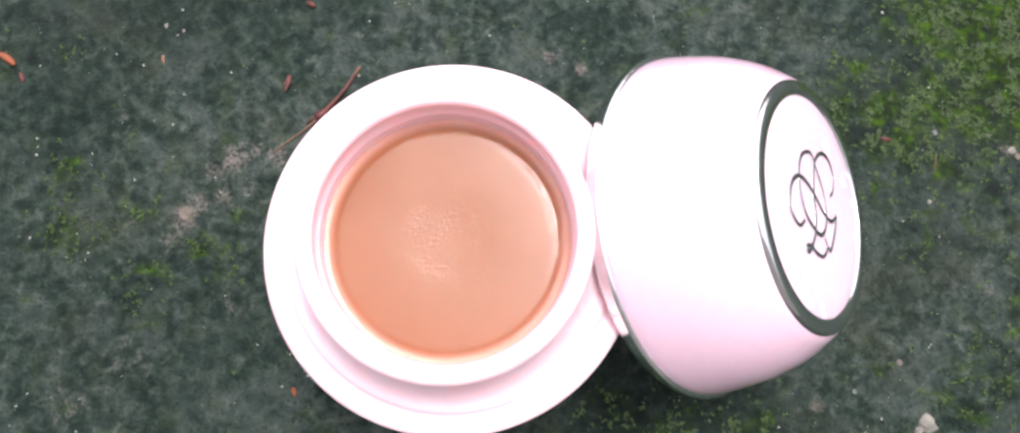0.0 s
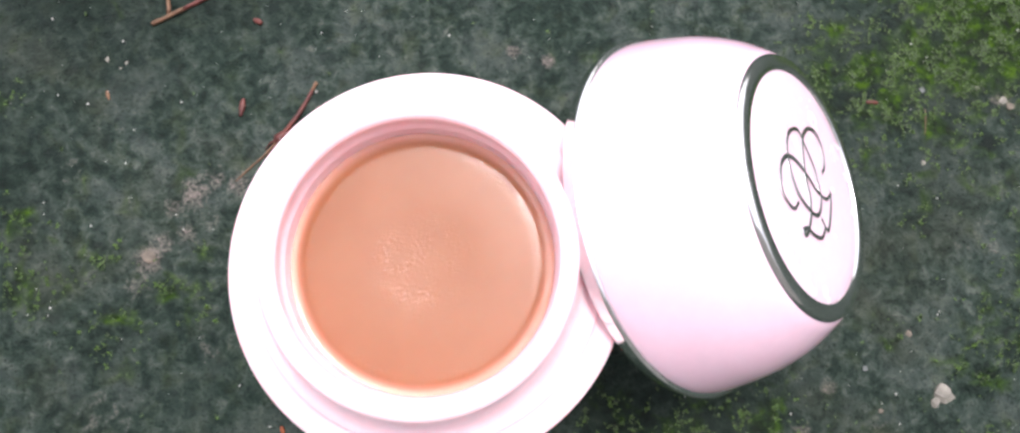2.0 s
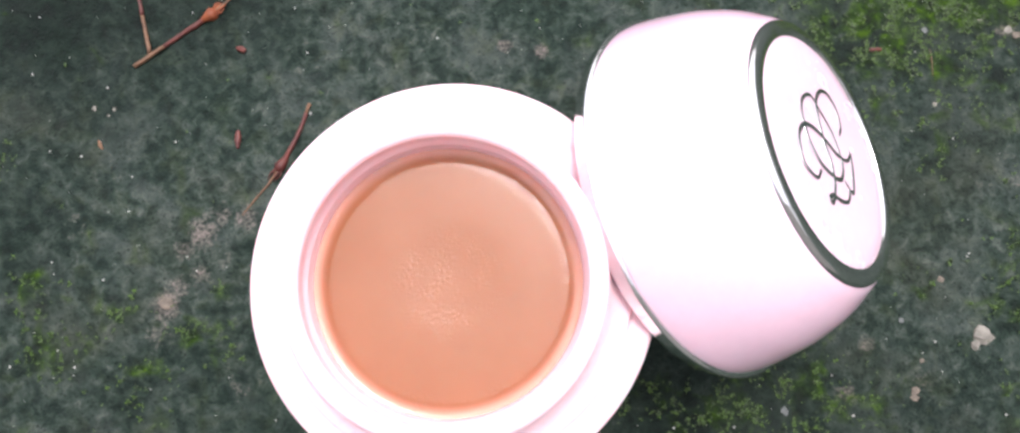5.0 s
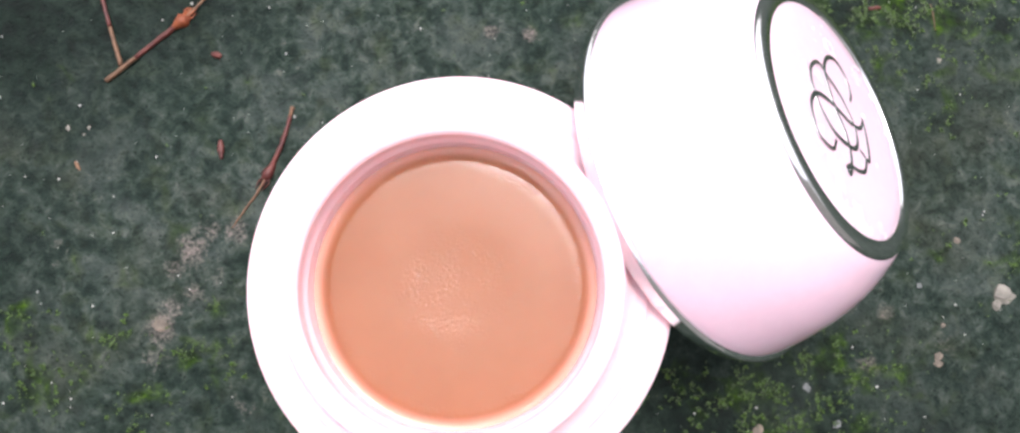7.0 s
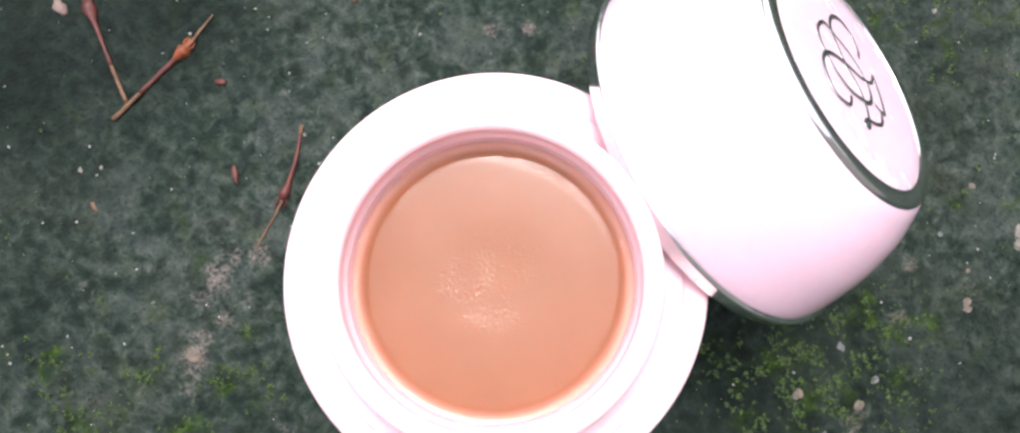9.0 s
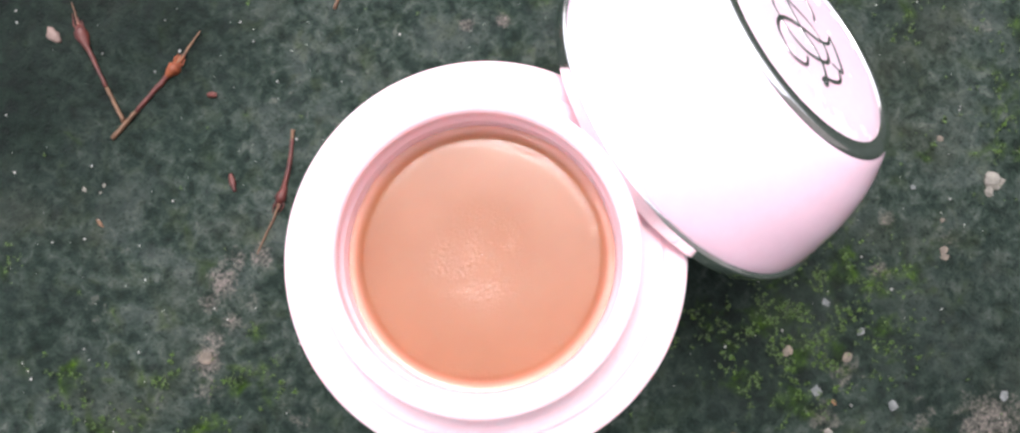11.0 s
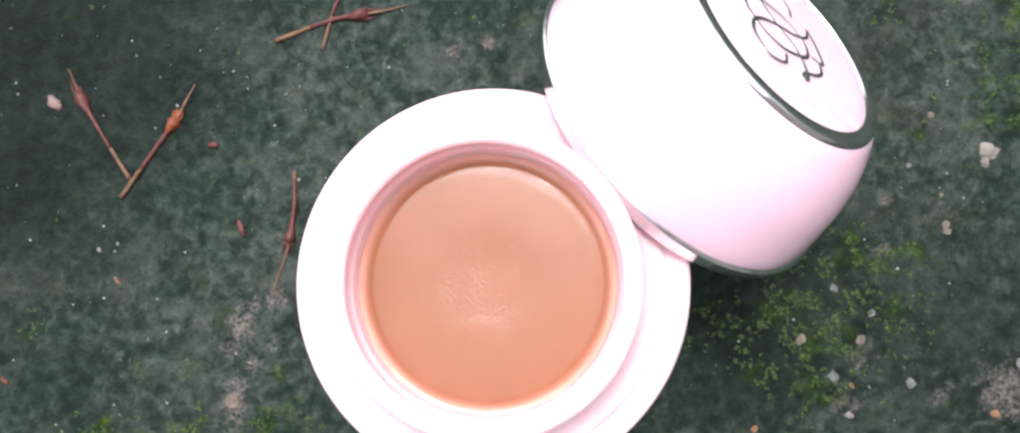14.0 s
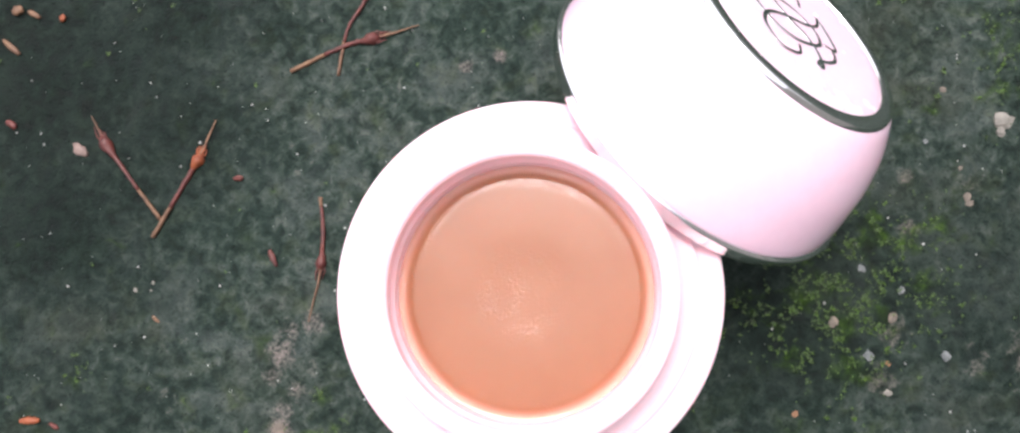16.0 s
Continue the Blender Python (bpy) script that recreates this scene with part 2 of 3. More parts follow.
def tube(line, radius, sides=8, rough=0.0, bm=None):
    """A tube along a line; radius is a function of 0..1."""
    bm = bm or bmesh.new()
    rings = []
    up = Vector((0, 0, 1))
    for k, p in enumerate(line):
        d = (line[min(k + 1, len(line) - 1)] - line[max(k - 1, 0)]).normalized()
        a = d.cross(up)
        a = a.normalized() if a.length > 1e-4 else Vector((1, 0, 0))
        b = a.cross(d)
        r = radius(k / (len(line) - 1))
        rings.append([bm.verts.new(p + (a * math.cos(2 * math.pi * i / sides) + b * math.sin(2 * math.pi * i / sides)) * r * (1 + rough * random.uniform(-1, 1))) for i in range(sides)])
    for a, b in zip(rings, rings[1:]):
        for i in range(sides):
            j = (i + 1) % sides
            bm.faces.new((a[i], a[j], b[j], b[i]))
    bm.faces.new(rings[0][::-1])
    bm.faces.new(rings[-1])
    return bm


def arc(cx, cz, r, a0, a1, n=6):
    """Points of an arc in the (radius, height) plane, degrees."""
    return [(cx + r * math.cos(radians(a0 + (a1 - a0) * i / n)), cz + r * math.sin(radians(a0 + (a1 - a0) * i / n))) for i in range(n + 1)]


# ---- the ground ----
JAR = Vector((0.00205, -0.00342, 0.0))
LID_BASE = Vector((0.02745, -0.00112, 0.01335))      # centre of the lid's open end
LID_AZ, LID_EL = -0.0008, 0.7350                     # direction of the lid's axis
LID_R = 0.0185
lid_foot = LID_BASE + LID_R * Vector((math.cos(LID_AZ) * math.sin(LID_EL), math.sin(LID_AZ) * math.sin(LID_EL), -math.cos(LID_EL)))


def soft_step(x):
    x = min(max(x, 0.0), 1.0)
    return x * x * (3 - 2 * x)


def ground_height(x, y):
    """Height of the worn concrete: shallow swells and grain, level under the jar and where the lid stands."""
    near = math.exp(-(x * x + y * y) / 0.15 ** 2)
    v = Vector((x, y, 0))
    h = 0.0005 * noise.noise(v * 45) + 0.00035 * noise.noise(v * 160 + Vector((3, 1, 7))) + 0.00022 * noise.noise(v * 520) + 0.00012 * noise.noise(v * 1300)
    h = h * near - 0.0003
    d = math.hypot(x - JAR.x, y - JAR.y)
    k = soft_step((0.022 - d) / 0.006)
    h = h * (1 - k) + min(h, -0.00005) * k * 0.3
    k = soft_step((0.012 - math.hypot(x - lid_foot.x, y - lid_foot.y)) / 0.008)
    return h * (1 - k) - 0.00035 * k


# worn, paler spots and mossy spots: x, y, radius in millimetres
WORN = [(-21.7, 12.3, 1.8, 0.6), (-24.6, 13.4, 2.0, 0.55), (-27.4, 11.8, 2.4, 0.6), (-29.9, 10.6, 1.6, 0.6), (-28.8, 7.2, 2.2, 0.5), (-31.6, 6.2, 1.8, 0.55), (-33.6, 4.6, 1.8, 0.8), (-35.5, 1.4, 2.4, 0.45), (-25, 8.5, 2.2, 0.35),
        (-27.5, -7, 3, 0.4), (14, 24, 1.0, 0.75), (18, 22.2, 1.0, 0.75), (45, -22.5, 1.4, 0.5), (41, -27, 1.8, 0.5), (50, -28, 1.8, 0.45), (31, -35, 2.6, 0.5), (26, -38, 2.6, 0.5), (42, -48.5, 4.5, 0.6),
        (36, -43, 3, 0.4), (73, 9, 1.8, 0.55), (-42, 17, 3, 0.35), (-48, -19, 4, 0.4), (-37, 22, 5, 0.3), (5, 28, 5, 0.3), (66, -8, 6, 0.3), (-40, -14, 6, 0.32), (-10, 30, 5, 0.28)]
MOSSY = [(-49, 11, 2.5, 0.6), (-39, 5.3, 2.2, 0.55), (-49.5, 2.6, 3, 0.42), (-46, 3.4, 2.5, 0.4), (-38, -3.5, 3, 0.32), (-28, -0.8, 2, 0.5), (-41, -5, 2.5, 0.3), (-32.5, 0.5, 2.2, 0.5), (-26.5, 4.6, 1.5, 0.5),
         (53, 18, 4, 0.6), (57.5, 14.5, 4, 0.7), (64.5, 16, 5, 0.8), (70, 14, 5, 0.8), (76, 17, 6, 1.2), (75, 26, 8, 1.5), (66, 28, 6, 0.9), (55, 10.5, 3, 0.6), (60, 10.5, 3.5, 0.6), (65, 6.5, 4, 0.55), (55.5, 4, 2.5, 0.4), (61, -1.5, 3, 0.4), (70, 2, 3, 0.4),
         (53, -17.5, 2, 0.38), (39, -22.5, 2.5, 0.38), (36.5, -26, 3, 0.38), (41, -29, 3.5, 0.38), (67, -19.5, 5, 0.38), (63, -23, 3.5, 0.38), (72, -12, 4, 0.38), (18, -20.5, 3, 0.42), (28, -25.4, 4, 0.42), (31, -25, 4, 0.42), (62, -32, 3, 0.38),
         (27, -29.5, 4, 0.42), (32, -31.5, 4, 0.42), (36.5, -34, 4, 0.42), (24, -34, 4, 0.42), (20, -30, 3, 0.42), (22, -25, 3, 0.42), (-50, 28, 2, 0.38), (34, 30, 2, 0.38)]


# dark spots: algae, and around (21..40, -23..-29) painted shade of the lid
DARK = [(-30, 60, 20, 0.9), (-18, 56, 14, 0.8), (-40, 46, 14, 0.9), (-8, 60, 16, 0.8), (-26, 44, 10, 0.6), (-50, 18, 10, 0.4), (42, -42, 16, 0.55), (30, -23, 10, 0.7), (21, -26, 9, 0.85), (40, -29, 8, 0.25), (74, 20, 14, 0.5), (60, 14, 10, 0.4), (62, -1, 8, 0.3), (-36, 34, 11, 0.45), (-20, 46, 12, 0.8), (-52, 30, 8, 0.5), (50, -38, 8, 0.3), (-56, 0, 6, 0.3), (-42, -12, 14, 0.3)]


def spots(x, y, table):
    """How far a place lies in the spots of a table, 0..1."""
    k = 0.0
    for sx, sy, r, *force in table:
        d2 = ((x * 1000 - sx) ** 2 + (y * 1000 - sy) ** 2) / (r * r)
        if d2 < 7:
            k = max(k, math.exp(-d2 * 0.7) * (force[0] if force else 1.0))
    return k


def graded(lo, hi, step, far, grow=1.32):
    out = list(np.arange(lo, hi + step / 2, step))
    g = step
    while out[-1] < far:
        g *= grow
        out.append(out[-1] + g)
        out.insert(0, out[0] - g)
    return out


def build_ground():
    xs, ys = graded(-0.068, 0.086, 0.0005, 300), graded(-0.060, 0.078, 0.0005, 300)
    verts = [(x, y, ground_height(x, y) if abs(x) < 1 and abs(y) < 1 else -0.0003) for y in ys for x in xs]
    w = len(xs)
    faces = [(j * w + i, j * w + i + 1, (j + 1) * w + i + 1, (j + 1) * w + i) for j in range(len(ys) - 1) for i in range(w - 1)]
    me = bpy.data.meshes.new("ground")
    me.from_pydata(verts, [], faces)
    for name, table in (("worn", WORN), ("mossy", MOSSY), ("algae_and_shade", DARK)):
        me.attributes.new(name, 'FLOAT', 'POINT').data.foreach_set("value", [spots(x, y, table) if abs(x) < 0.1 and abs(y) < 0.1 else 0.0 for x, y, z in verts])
    me.materials.append(GROUND)
    me.polygons.foreach_set("use_smooth", [True] * len(me.polygons))
    return tagged(new("ground", me), "dark green algae-stained rough concrete ground with worn patches", "ground", kind="structure")


build_ground()


def build_shade_wall():
    """Unseen plain wall behind the viewer, added to close that side and block its light."""
    bm = bmesh.new()
    bmesh.ops.create_cube(bm, size=1.0)
    for v in bm.verts:
        v.co = Vector((v.co.x * 9.0, -1.35 + v.co.y * 0.2, 1.25 + v.co.z * 2.5))
    m, n, l, s = material("grey_render")
    l.new(ramp(n, l, tex_noise(n, l, coords(n), 6.0, 6.0), (0.3, (0.20, 0.20, 0.18)), (0.7, (0.30, 0.29, 0.27))), s.inputs["Base Color"])
    s.inputs["Roughness"].default_value = 0.9
    wall = part("unseen_shade_wall", bm, m, smooth=False)
    return tagged(wall, "unseen plain grey rendered wall added to block light", "wall", kind="structure")


build_shade_wall()


# ---- the jar ----
def build_jar():
    jar = tagged(new("cosmetic_jar"), "open pale pink plastic jar of peach lip balm on concrete", "jar")
    jar.location = JAR
    z = 0.0316
    # foot and belly up to the shoulder
    outer = [(0.0, 0.0004), (0.0115, 0.0004), (0.0122, 0.0)] + arc(0.0128, 0.0012, 0.0012, -90, -30, 4)
    outer += [(0.0150, 0.0044), (0.0165, 0.0085), (0.0175, 0.0130), (0.0181, 0.0170), (0.0184, 0.0198), (0.0186, 0.0216)]
    # shoulder, its raised inner step and the hollow foot of the neck
    outer += arc(0.0180, 0.0224, 0.00065, -15, 80, 7)
    outer += [(0.0175, 0.02314), (0.0169, 0.02322), (0.01640, 0.02326), (0.01633, 0.0234), (0.01627, 0.02362), (0.01612, 0.02373), (0.01575, 0.02382), (0.0153, 0.02400), (0.0148, 0.02432), (0.0144, 0.0248), (0.01405, 0.0254), (0.0138, 0.0263), (0.01362, 0.0275), (0.01345, 0.0294)]
    outer += arc(0.0126, z - 0.0009, 0.0009, 5, 90, 8)
    outer += arc(0.0126, z - 0.0008, 0.0008, 95, 180, 8)
    # down the inside: a shallow groove under the lip, a thin ridge, the plain wall
    outer += [(0.01183, 0.0305), (0.01191, 0.0301), (0.01196, 0.0296), (0.01192, 0.0291), (0.01183, 0.0288), (0.01170, 0.0286), (0.01166, 0.0283), (0.01169, 0.0280), (0.01166, 0.0272), (0.0115, 0.0195), (0.0110, 0.0185), (0.0, 0.0183)]
    part("body", lathe(outer, 192), PINK, jar)
    # the balm: a low moat by the wall, a soft shoulder and a broad, slightly dished middle
    zb = 0.0266
    rise = [(0.0119, zb - 0.0006), (0.0119, zb + 0.00020), (0.0118, zb + 0.00016), (0.01165, zb + 0.00011), (0.01152, zb + 0.00007), (0.01138, zb + 0.00004), (0.01122, zb + 0.00002), (0.01106, zb + 0.00002), (0.01092, zb + 0.00003), (0.01080, zb + 0.00005), (0.01068, zb + 0.000075), (0.01056, zb + 0.00010), (0.01045, zb + 0.00012), (0.01034, zb + 0.00013), (0.0102, zb + 0.000136), (0.0100, zb + 0.00014), (0.0095, zb + 0.000142), (0.0088, zb + 0.000142), (0.0080, zb + 0.00014), (0.0070, zb + 0.000133), (0.0060, zb + 0.00012), (0.0050, zb + 0.000097), (0.0042, zb + 0.00007), (0.0034, zb + 0.00004), (0.0026, zb + 0.000014), (0.0018, zb - 0.000005), (0.0010, zb - 0.000017), (0.0, zb - 0.00002)]
    prof = [(0.0, zb - 0.0025), (0.0112, zb - 0.0025), (0.0117, zb - 0.0015)] + rise
    part("balm", lathe(prof, 192), BALM, jar, "smooth glossy peach lip balm")
    return jar


build_jar()


# ---- the lid ----
def build_lid():
    lid = tagged(new("jar_lid"), "pearly pale pink domed lid with silver bands leaning on jar", "lid")
    n = Vector((math.cos(LID_AZ) * math.cos(LID_EL), math.sin(LID_AZ) * math.cos(LID_EL), math.sin(LID_EL)))
    ey = (Vector((0, 1, 0)) - n * n.y).normalized()
    ex = ey.cross(n)
    lid.matrix_world = Matrix(((ex.x, ey.x, n.x, LID_BASE.x), (ex.y, ey.y, n.y, LID_BASE.y), (ex.z, ey.z, n.z, LID_BASE.z), (0, 0, 0, 1)))
    H, RT, B = 0.0147, 0.0126, 0.0018
    # dome: a smooth swelling from the band to the face ring, then down the inside
    knots = [(0.01835, B), (0.01822, 0.0030), (0.01762, 0.0055), (0.01672, 0.0083), (0.01530, 0.0112), (0.01362, 0.0135), (RT + 0.00012, H - 0.0004)]
    out = [(p.x, p.z) for p in smooth_line([(r, 0, h) for r, h in knots], 6)]
    inside = [(RT - 0.0012, H - 0.0005), (RT - 0.0022, H - 0.0022), (0.0142, 0.0105), (0.0157, 0.0060), (0.0160, B)]
    part("dome", lathe([(0.0160, B)] + out + inside, 192), PEARL, lid)
    # the band swells slightly and narrows again towards the open end
    ring = [(0.0158, 0.0001), (0.0161, 0.0), (LID_R - 0.00035, 0.0)] + [(LID_R - 0.00018 + 0.00052 * (i / 10) ** 0.8, 0.00006 + (B - 0.0002) * i / 10) for i in range(11)] + [(LID_R + 0.00022, B + 0.00002), (LID_R - 0.0002, B + 0.00006), (0.0158, B)]
    part("rim_band", lathe(ring, 192, True), SILVER, lid, "polished silver rim band")
    # a flat polished ring with a bright chamfer on its outer edge
    face_ring = [(RT - 0.0018, H - 0.0008), (RT + 0.0001, H - 0.00075), (RT + 0.00022, H - 0.0005), (RT + 0.00020, H - 0.00030), (RT + 0.00002, H - 0.00006), (RT - 0.00010, H), (RT - 0.0007, H + 0.00003), (RT - 0.00132, H + 0.00004), (RT - 0.00142, H - 0.00002), (RT - 0.0015, H - 0.0003)]
    part("face_ring", lathe(face_ring, 192, True), SILVER, lid, "dark polished silver ring")
    part("face", lathe([(0.0, H + 0.00012), (0.006, H + 0.00010), (0.0095, H + 0.00002), (RT - 0.00165, H - 0.00006), (RT - 0.00143, H - 0.00018), (RT - 0.0014, H - 0.0011), (0, H - 0.0011)], 128), FACE, lid, "flat pale pink top face")
    build_ornament(lid, H + 0.00010)
    return lid


def build_ornament(lid, h):
    """Raised silver scrollwork on the face, strokes in millimetres."""
    strokes = [
        [(-2.8, -1.9), (-4.4, -2.5), (-6.2, -1.1), (-5.9, 0.8), (-4.9, 2.0), (-3.1, 2.6), (-1.1, 2.1), (1.0, 0.7), (2.6, -0.6), (4.7, -1.4), (6.5, -0.8)],
        [(1.5, 4.6), (0.5, 5.5), (-1.6, 5.1), (-2.9, 3.8), (-3.3, 2.0), (-3.2, 0.6), (-2.2, -1.3), (-0.1, -2.7), (1.5, -3.1), (2.8, -2.3), (3.4, -0.8), (3.1, 1.8), (1.5, 4.4)],
        [(5.0, 1.2), (6.2, 2.1), (6.6, 4.0), (5.5, 5.6), (3.5, 5.8), (1.7, 4.8), (0.9, 3.3), (0.3, 0.7), (0.4, -1.3), (-0.6, -3.5), (-2.4, -5.0), (-3.0, -4.6), (-1.8, -4.4), (-0.2, -5.1), (1.5, -5.3), (2.8, -4.3), (2.3, -3.3)],
        [(6.4, -0.5), (6.0, -1.6), (5.0, -3.1), (3.6, -4.6), (2.8, -4.1)],
    ]
    for s in strokes:
        line = smooth_line([(((x + 6.2) * 0.875 - 6.6) / 1000, y * 0.955 / 1000, h + 0.00012) for x, y in s], 8)
        bm = tube(line, lambda t: 0.00019 * (0.6 + 0.4 * math.sin(math.pi * t)) + 0.00007, 10)
        for v in bm.verts:
            v.co.z = h + (v.co.z - h) * 0.22 + 0.00005
        part("scroll_stroke", bm, SILVER, lid)


build_lid()


# ---- twigs, bits and stones on the ground ----
def on_ground(x, y, up=0.0):
    return Vector((x / 1000, y / 1000, ground_height(x / 1000, y / 1000) + up))


def build_twig(pts, thick, label, bud=None, bud_mat=None, pale=0.25):
    """A dry stem along points in millimetres; bud: the place along it (0..1) and half length of a swelling; pale: the bare end's share."""
    twig = tagged(new("twig"), label, "twig", "twigs on the ground")
    line = smooth_line([on_ground(x, y, thick * 0.8) for x, y in pts], 10)
    base = line[0].copy()
    twig.location = base
    line = [p - base + Vector((random.uniform(-1, 1), random.uniform(-1, 1), 0)) * 0.00004 for p in line]
    n = len(line)
    cut = max(2, int(n * pale))
    part("bare_end", tube(line[:cut + 1], lambda t: thick * (1.0 - 0.15 * t), 8, 0.1), STEM, twig, "pale tan bare stem end")
    if not bud:
        part("stem", tube(line[cut:], lambda t: thick * (0.85 - 0.6 * t * t), 8, 0.15), STEM_RED, twig, "dark red-brown stem")
        return twig
    k, half = bud
    c, w = int(k * (n - 1)), max(2, int(half * n))
    part("stem", tube(line[cut:c + 1], lambda t: thick * (0.85 + 0.35 * t), 8, 0.15), STEM_RED, twig, "dark red-brown stem")
    part("tip", tube(line[c:], lambda t: thick * (0.75 - 0.5 * t), 8, 0.15), STEM, twig, "thin pale tip")
    part("bud", tube(line[max(0, c - w):c + w // 2 + 1], lambda t: thick * (1.0 + 1.9 * math.sin(math.pi * min(1.0, t) ** 1.6)), 10, 0.2), bud_mat, twig, "swollen bud")
    for i in range(7):
        a = i * 0.9 + random.uniform(-0.3, 0.3)
        side = Vector((math.cos(a), math.sin(a), 0.15)) * thick * random.uniform(1.2, 2.2)
        tipp = line[min(n - 1, c + w)] - line[c]
        scale = [line[c] + side * 0.5, line[c] + side * 1.2 + tipp * 0.4, line[c] + side * random.uniform(0.6, 1.3) + tipp * random.uniform(0.6, 1.1)]
        part("bud_scale", tube(scale, lambda t: thick * (0.6 - 0.45 * t), 5, 0.1), bud_mat, twig)
    return twig


build_twig([(-30.8, 34.4), (-24.9, 36.5), (-19.7, 38.3), (-14.8, 40.6)], 0.00030, "dry twig with a rust-orange bud meeting another twig", (0.68, 0.12), BUD)
build_twig([(-28.6, 35.6), (-28.2, 42.4), (-27.8, 47.8), (-27.0, 52.4)], 0.00027, "dry twig with a dark red bud meeting another twig", (0.70, 0.17), STEM_RED)
build_twig([(-3.3, 38.9), (4.1, 36.6), (7.8, 34.7), (13.0, 32.2)], 0.00030, "dry twig with a dark red bud lying across another", (0.64, 0.15), STEM_RED, 0.2)
build_twig([(1.0, 34.2), (5.7, 38.0), (9.4, 39.3), (14.5, 41.5)], 0.00022, "thin dry twig lying crossed under another twig", (0.8, 0.12), STEM_RED)
build_twig([(-10.9, 23.7), (-13.3, 20.3), (-17.2, 16.3), (-22.2, 12.6)], 0.00026, "curved red-brown twig beside the pale pink jar", (0.6, 0.1), STEM_RED, 0.12)


def build_bit(pts, thick, mat, label):
    """A short fleck of dry plant."""
    line = smooth_line([on_ground(x, y, thick * 0.6) for x, y in pts], 5)
    base = line[0].copy()
    bm = tube([p - base for p in line], lambda t: thick * (0.55 + 0.6 * math.sin(math.pi * t)), 7, 0.25)
    for v in bm.verts:
        v.co.z *= 0.7
    ob = tagged(part("plant_fleck", bm, mat), label, "plant fleck", "plant flecks on the ground")
    ob.location = base
    return ob


for pts, thick, mat, label in (
        ([(-20.2, 23.0), (-20.5, 22.0), (-20.8, 20.8)], 0.00033, STEM_RED, "short dark red plant fleck near a twig"),
        ([(-17.9, 33.2), (-17.3, 32.7), (-16.9, 32.5)], 0.00035, STEM_RED, "small brown plant fleck on dark concrete"),
        ([(-58.6, 27.6), (-57.6, 26.8), (-56.6, 26.0)], 0.00045, BUD, "rust-red dry stem scrap on the concrete"),
        ([(-55.9, 24.9), (-55.4, 23.6)], 0.00028, STEM_RED, "dark red dry scrap beside another scrap"),
        ([(-19.8, -17.4), (-19.5, -18.4)], 0.00025, BUD, "tiny orange plant fleck on dark concrete"),
        ([(56.4, 11.2), (57.8, 10.8)], 0.00025, STEM_RED, "reddish plant fleck among green moss"),
        ([(63.5, 9.2), (63.2, 7.6), (62.8, 6.0)], 0.00006, STEM, "thin pale grass blade among green moss"),
        ([(-37.2, 26.6), (-37.0, 25.4)], 0.00020, STEM, "short pale straw fleck on dark concrete"),
        ([(-21.9, 65.6), (-21.5, 65.0)], 0.00045, BUD, "orange dry bud scrap on the concrete"),
        ([(-24.7, 69.4), (-24.0, 67.6)], 0.00035, STEM, "pale stub of a dry stem"),
        ([(-26.4, 70.6), (-25.0, 70.2)], 0.00060, STEM, "pale dry leaf scrap on the concrete"),
        ([(-29.7, 68.6), (-29.2, 65.6)], 0.00035, STEM, "pale dry straw on the concrete"),
        ([(-36.1, 59.6), (-35.6, 58.0)], 0.00040, STEM_RED, "dark brown plant fleck on the concrete")):
    build_bit(pts, thick, mat, label)


def pebble_mesh(size, flat, seed, detail=2):
    bm = bmesh.new()
    bmesh.ops.create_icosphere(bm, subdivisions=detail, radius=1.0)
    off = Vector((seed * 3.1, seed * 1.7, seed * 0.9))
    for v in bm.verts:
        k = 1 + 0.55 * noise.noise(v.co * 1.2 + off) + 0.3 * noise.noise(v.co * 2.6 + off)
        v.co = Vector((v.co.x * k, v.co.y * k * 0.8, v.co.z * k * flat)) * size
    return bm


def build_stone(x, y, size, mat, label, seed, flat=0.5, name="pebble", category="pebble"):
    ob = tagged(part(name, pebble_mesh(size, flat, seed), mat, smooth=name == "seed"), label, category, "pebbles on the ground")
    ob.location = on_ground(x, y, size * flat * 0.1)
    ob.rotation_euler = (0, 0, seed * 2.4)
    return ob


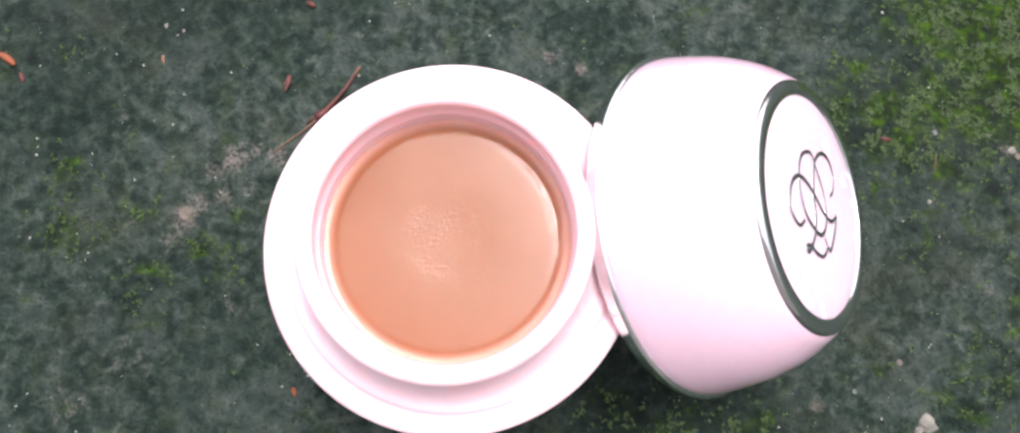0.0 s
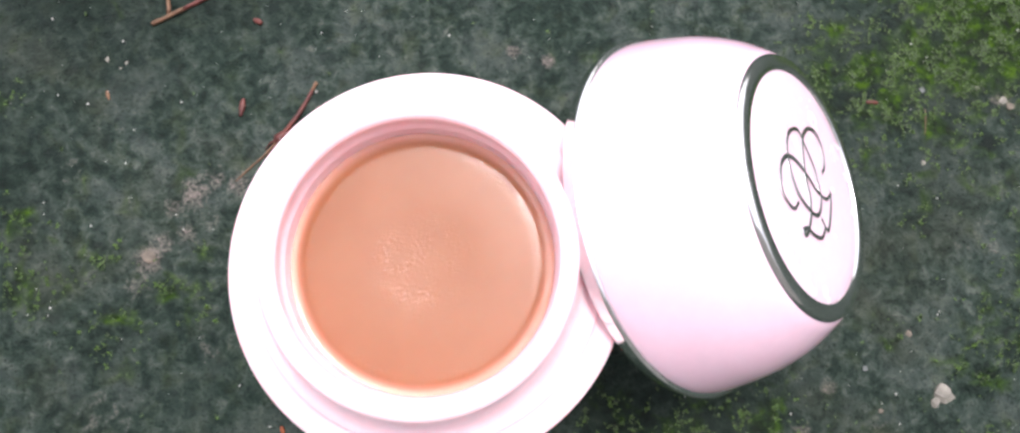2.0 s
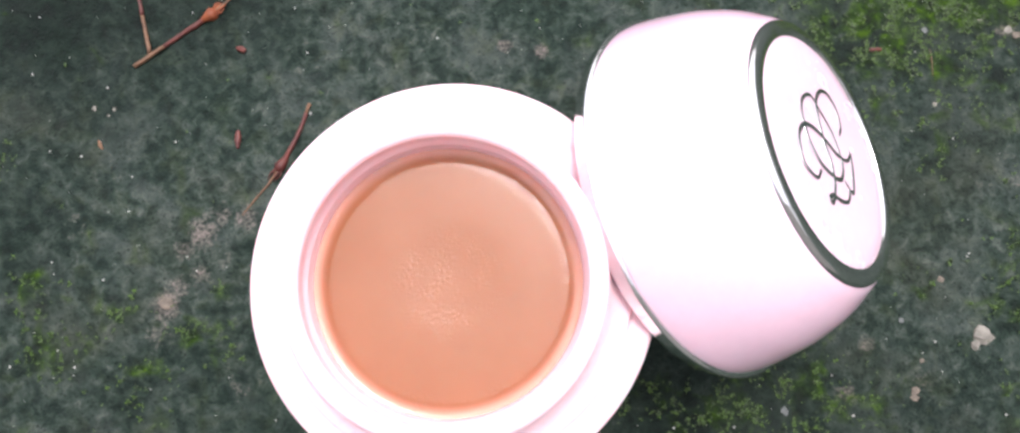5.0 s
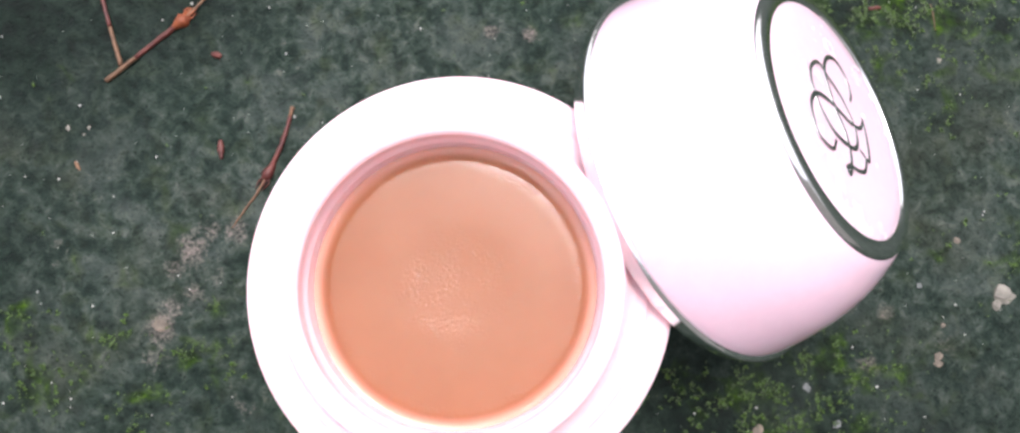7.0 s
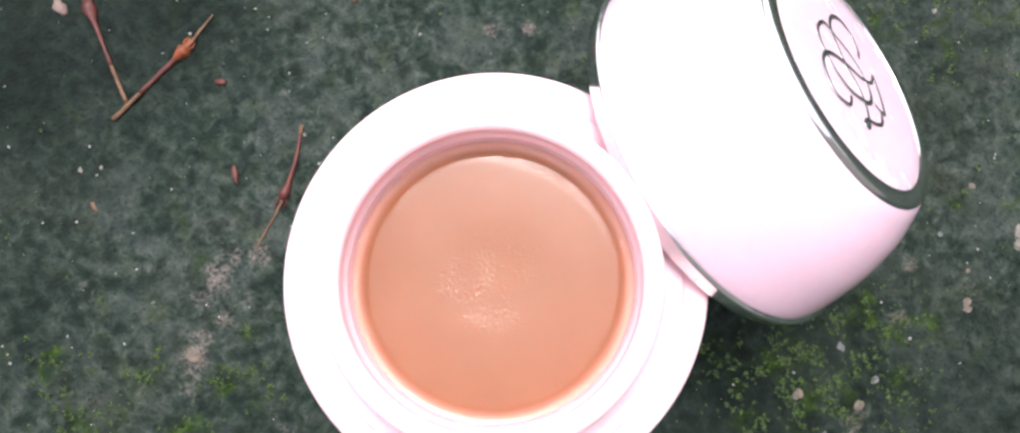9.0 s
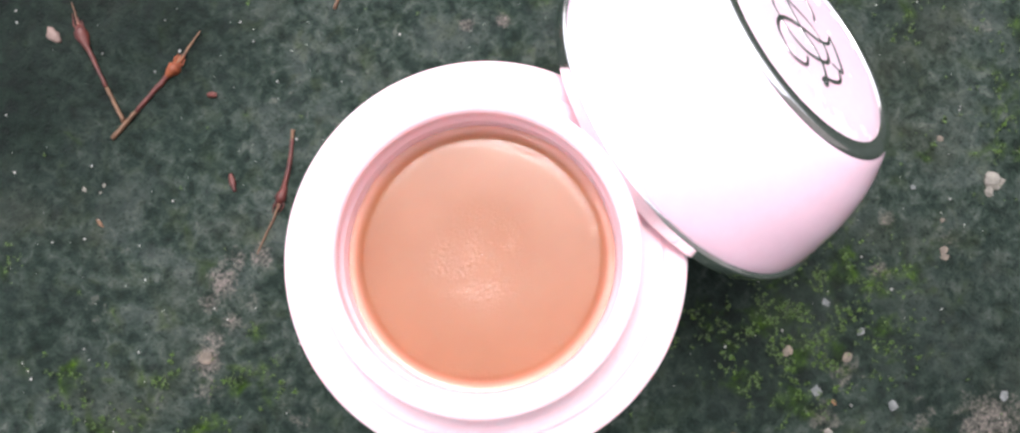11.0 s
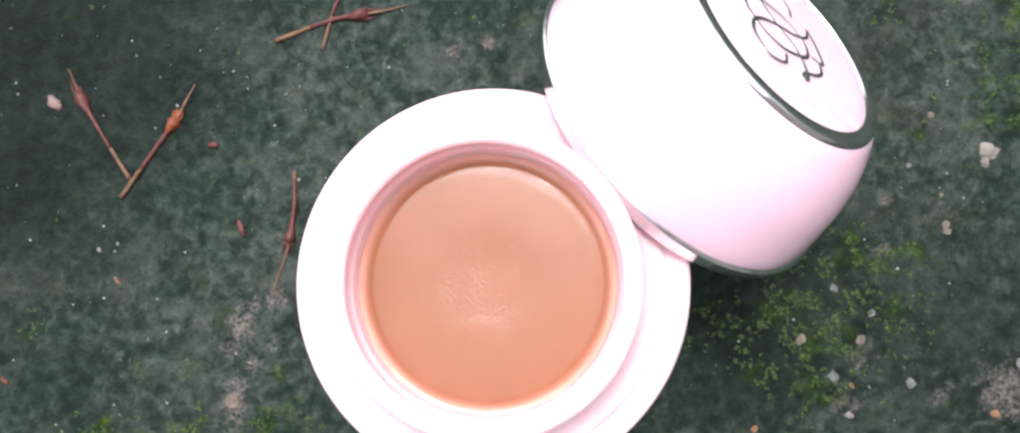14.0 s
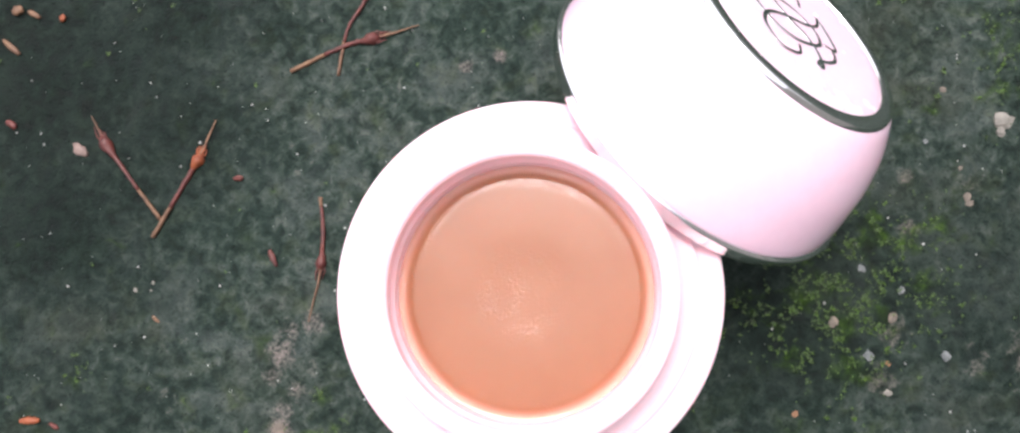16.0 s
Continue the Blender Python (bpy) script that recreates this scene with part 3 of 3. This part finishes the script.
build_stone(58.0, -24.9, 0.0013, WHITE_STONE, "small cream-white pebble with a chipped edge", 1, 0.32)
build_stone(56.9, -25.7, 0.0006, WHITE_STONE, "tiny cream-white chip beside a larger pebble", 3, 0.5)
build_stone(-30.9, 49.8, 0.0010, SEED_SKIN, "pale brown oval seed beside a twig", 2, 0.6, "seed", "seed")
for i, (x, y, size, mat, label) in enumerate((
        (-33.6, 4.9, 1.1, TAN_STONE, "tan stone chip set in the worn concrete"),
        (-36.8, 30.7, 0.42, WHITE_STONE, "tiny white grit grain on dark concrete"),
        (-34.5, 29.9, 0.3, WHITE_STONE, "tiny white grit grain on dark concrete"),
        (-35.3, 29.3, 0.26, WHITE_STONE, "tiny white grit grain on dark concrete"),
        (70.4, 10.9, 0.42, WHITE_STONE, "tiny white grit grain among moss"),
        (63.7, 11.7, 0.5, GREY_STONE, "pale grey stone chip among moss"),
        (61.8, 2.6, 0.4, WHITE_STONE, "tiny white grit grain among moss"),
        (73.3, 8.9, 0.7, WHITE_STONE, "white stone chip on a worn patch"),
        (74.0, 8.0, 0.6, TAN_STONE, "tan stone chip on a worn patch"),
        (55.5, -17.5, 0.55, TAN_STONE, "tan stone chip in mossy concrete"),
        (49.6, -20.8, 0.45, GREY_STONE, "grey stone chip in mossy concrete"),
        (48.6, -28.9, 0.7, TAN_STONE, "tan stone chip in mossy concrete"),
        (50.4, -25.8, 0.45, TAN_STONE, "tan stone chip in mossy concrete"),
        (26.8, -35.0, 0.95, GREY_STONE, "flat grey stone chip in mossy concrete"),
        (33.5, -41.0, 0.8, GREY_STONE, "flat grey stone chip in mossy concrete"),
        (33.3, -27.1, 0.7, GREY_STONE, "flat grey stone chip in mossy concrete"),
        (35.1, -32.0, 0.7, GREY_STONE, "flat grey stone chip in mossy concrete"),
        (25.5, -39.7, 0.6, WHITE_STONE, "white stone chip in mossy concrete"),
        (27.8, -37.2, 0.5, RUST_STONE, "rust-orange stone chip in the concrete"),
        (26.4, -29.5, 0.8, TAN_STONE, "tan stone chip in mossy concrete"),
        (32.1, -33.7, 0.8, TAN_STONE, "tan stone chip in mossy concrete"),
        (48.2, -29.6, 0.6, TAN_STONE, "tan stone chip in mossy concrete"),
        (39.1, -49.5, 0.7, RUST_STONE, "rust-orange stone chip in the concrete"),
        (45.1, -46.6, 0.8, GREY_STONE, "flat grey stone chip in mossy concrete"),
        (15.7, -34.6, 0.6, RUST_STONE, "rust-orange stone chip in the concrete"))):
    build_stone(x, y, size * 0.8 / 1000, mat, label, i + 5, 0.2)


# ---- grit and moss ----
def add_solid(bm_verts, faces, pts, tris):
    k = len(bm_verts)
    bm_verts.extend(pts)
    faces.extend(tuple(k + i for i in t) for t in tris)


OCTA = [(0, 2, 4), (2, 1, 4), (1, 3, 4), (3, 0, 4), (2, 0, 5), (1, 2, 5), (3, 1, 5), (0, 3, 5)]


def build_grit():
    rng = random.Random(11)
    verts, faces = [], []
    for i in range(650):
        x, y = rng.uniform(-64, 82), rng.uniform(-58, 75)
        if math.hypot(x - 0.8, y + 2) < 16:
            continue
        r = 0.00006 + 0.00016 * rng.random() ** 3
        p = on_ground(x, y, r * 0.4)
        pts = []
        for d in ((1, 0, 0), (-1, 0, 0), (0, 1, 0), (0, -1, 0), (0, 0, 1), (0, 0, -1)):
            pts.append(tuple(p + Vector(d) * r * rng.uniform(0.6, 1.3)))
        add_solid(verts, faces, pts, OCTA)
    me = bpy.data.meshes.new("grit")
    me.from_pydata(verts, [], faces)
    me.materials.append(GRIT)
    tagged(new("grit", me), "fine pale grit grains scattered on the concrete", "grit", kind="stuff")


def build_moss():
    rng = random.Random(5)
    verts, faces = [], []
    places = []
    for sx, sy, r, *force in MOSSY:
        for i in range(int(24 * r * r * (force[0] if force else 0.45))):
            places.append((rng.gauss(sx, r * 0.75) / 1000, rng.gauss(sy, r * 0.75) / 1000))
    places += [(rng.uniform(-64, 84) / 1000, rng.uniform(-58, 76) / 1000) for i in range(350)]
    for x, y in places:
        if noise.noise(Vector((x, y, 0.3)) * 420) + 0.5 * noise.noise(Vector((x, y, 0.7)) * 1500) < rng.uniform(-0.2, 0.3):
            continue
        if math.hypot(x - JAR.x, y - JAR.y) < 0.0155 or math.hypot(x - lid_foot.x, y - lid_foot.y) < 0.004:
            continue
        c = Vector((x, y, ground_height(x, y)))
        size = 0.00014 + 0.00034 * rng.random() ** 1.6
        turn = rng.uniform(0, 6.3)
        for j in range(rng.randint(4, 7)):
            a = turn + j * 2.4 + rng.uniform(-0.4, 0.4)
            out = Vector((math.cos(a), math.sin(a), 0))
            side = Vector((-out.y, out.x, 0))
            rise = rng.uniform(0.15, 0.9)
            length = size * rng.uniform(0.7, 1.3)
            mid = c + out * length * 0.5 + Vector((0, 0, length * (0.25 + rise * 0.5)))
            tip = c + out * length + Vector((0, 0, length * rise * 0.8))
            w = length * rng.uniform(0.16, 0.26)
            add_solid(verts, faces, [tuple(c), tuple(mid + side * w), tuple(tip), tuple(mid - side * w), tuple(mid + Vector((0, 0, -w * 0.5)))],
                      [(0, 1, 3), (1, 2, 3), (0, 4, 1), (0, 3, 4), (1, 4, 2), (3, 2, 4)])
    me = bpy.data.meshes.new("moss")
    me.from_pydata(verts, [], faces)
    me.materials.append(MOSS)
    tagged(new("moss", me), "bright yellow-green moss tufts growing in patches", "moss", kind="stuff")


build_grit()
build_moss()
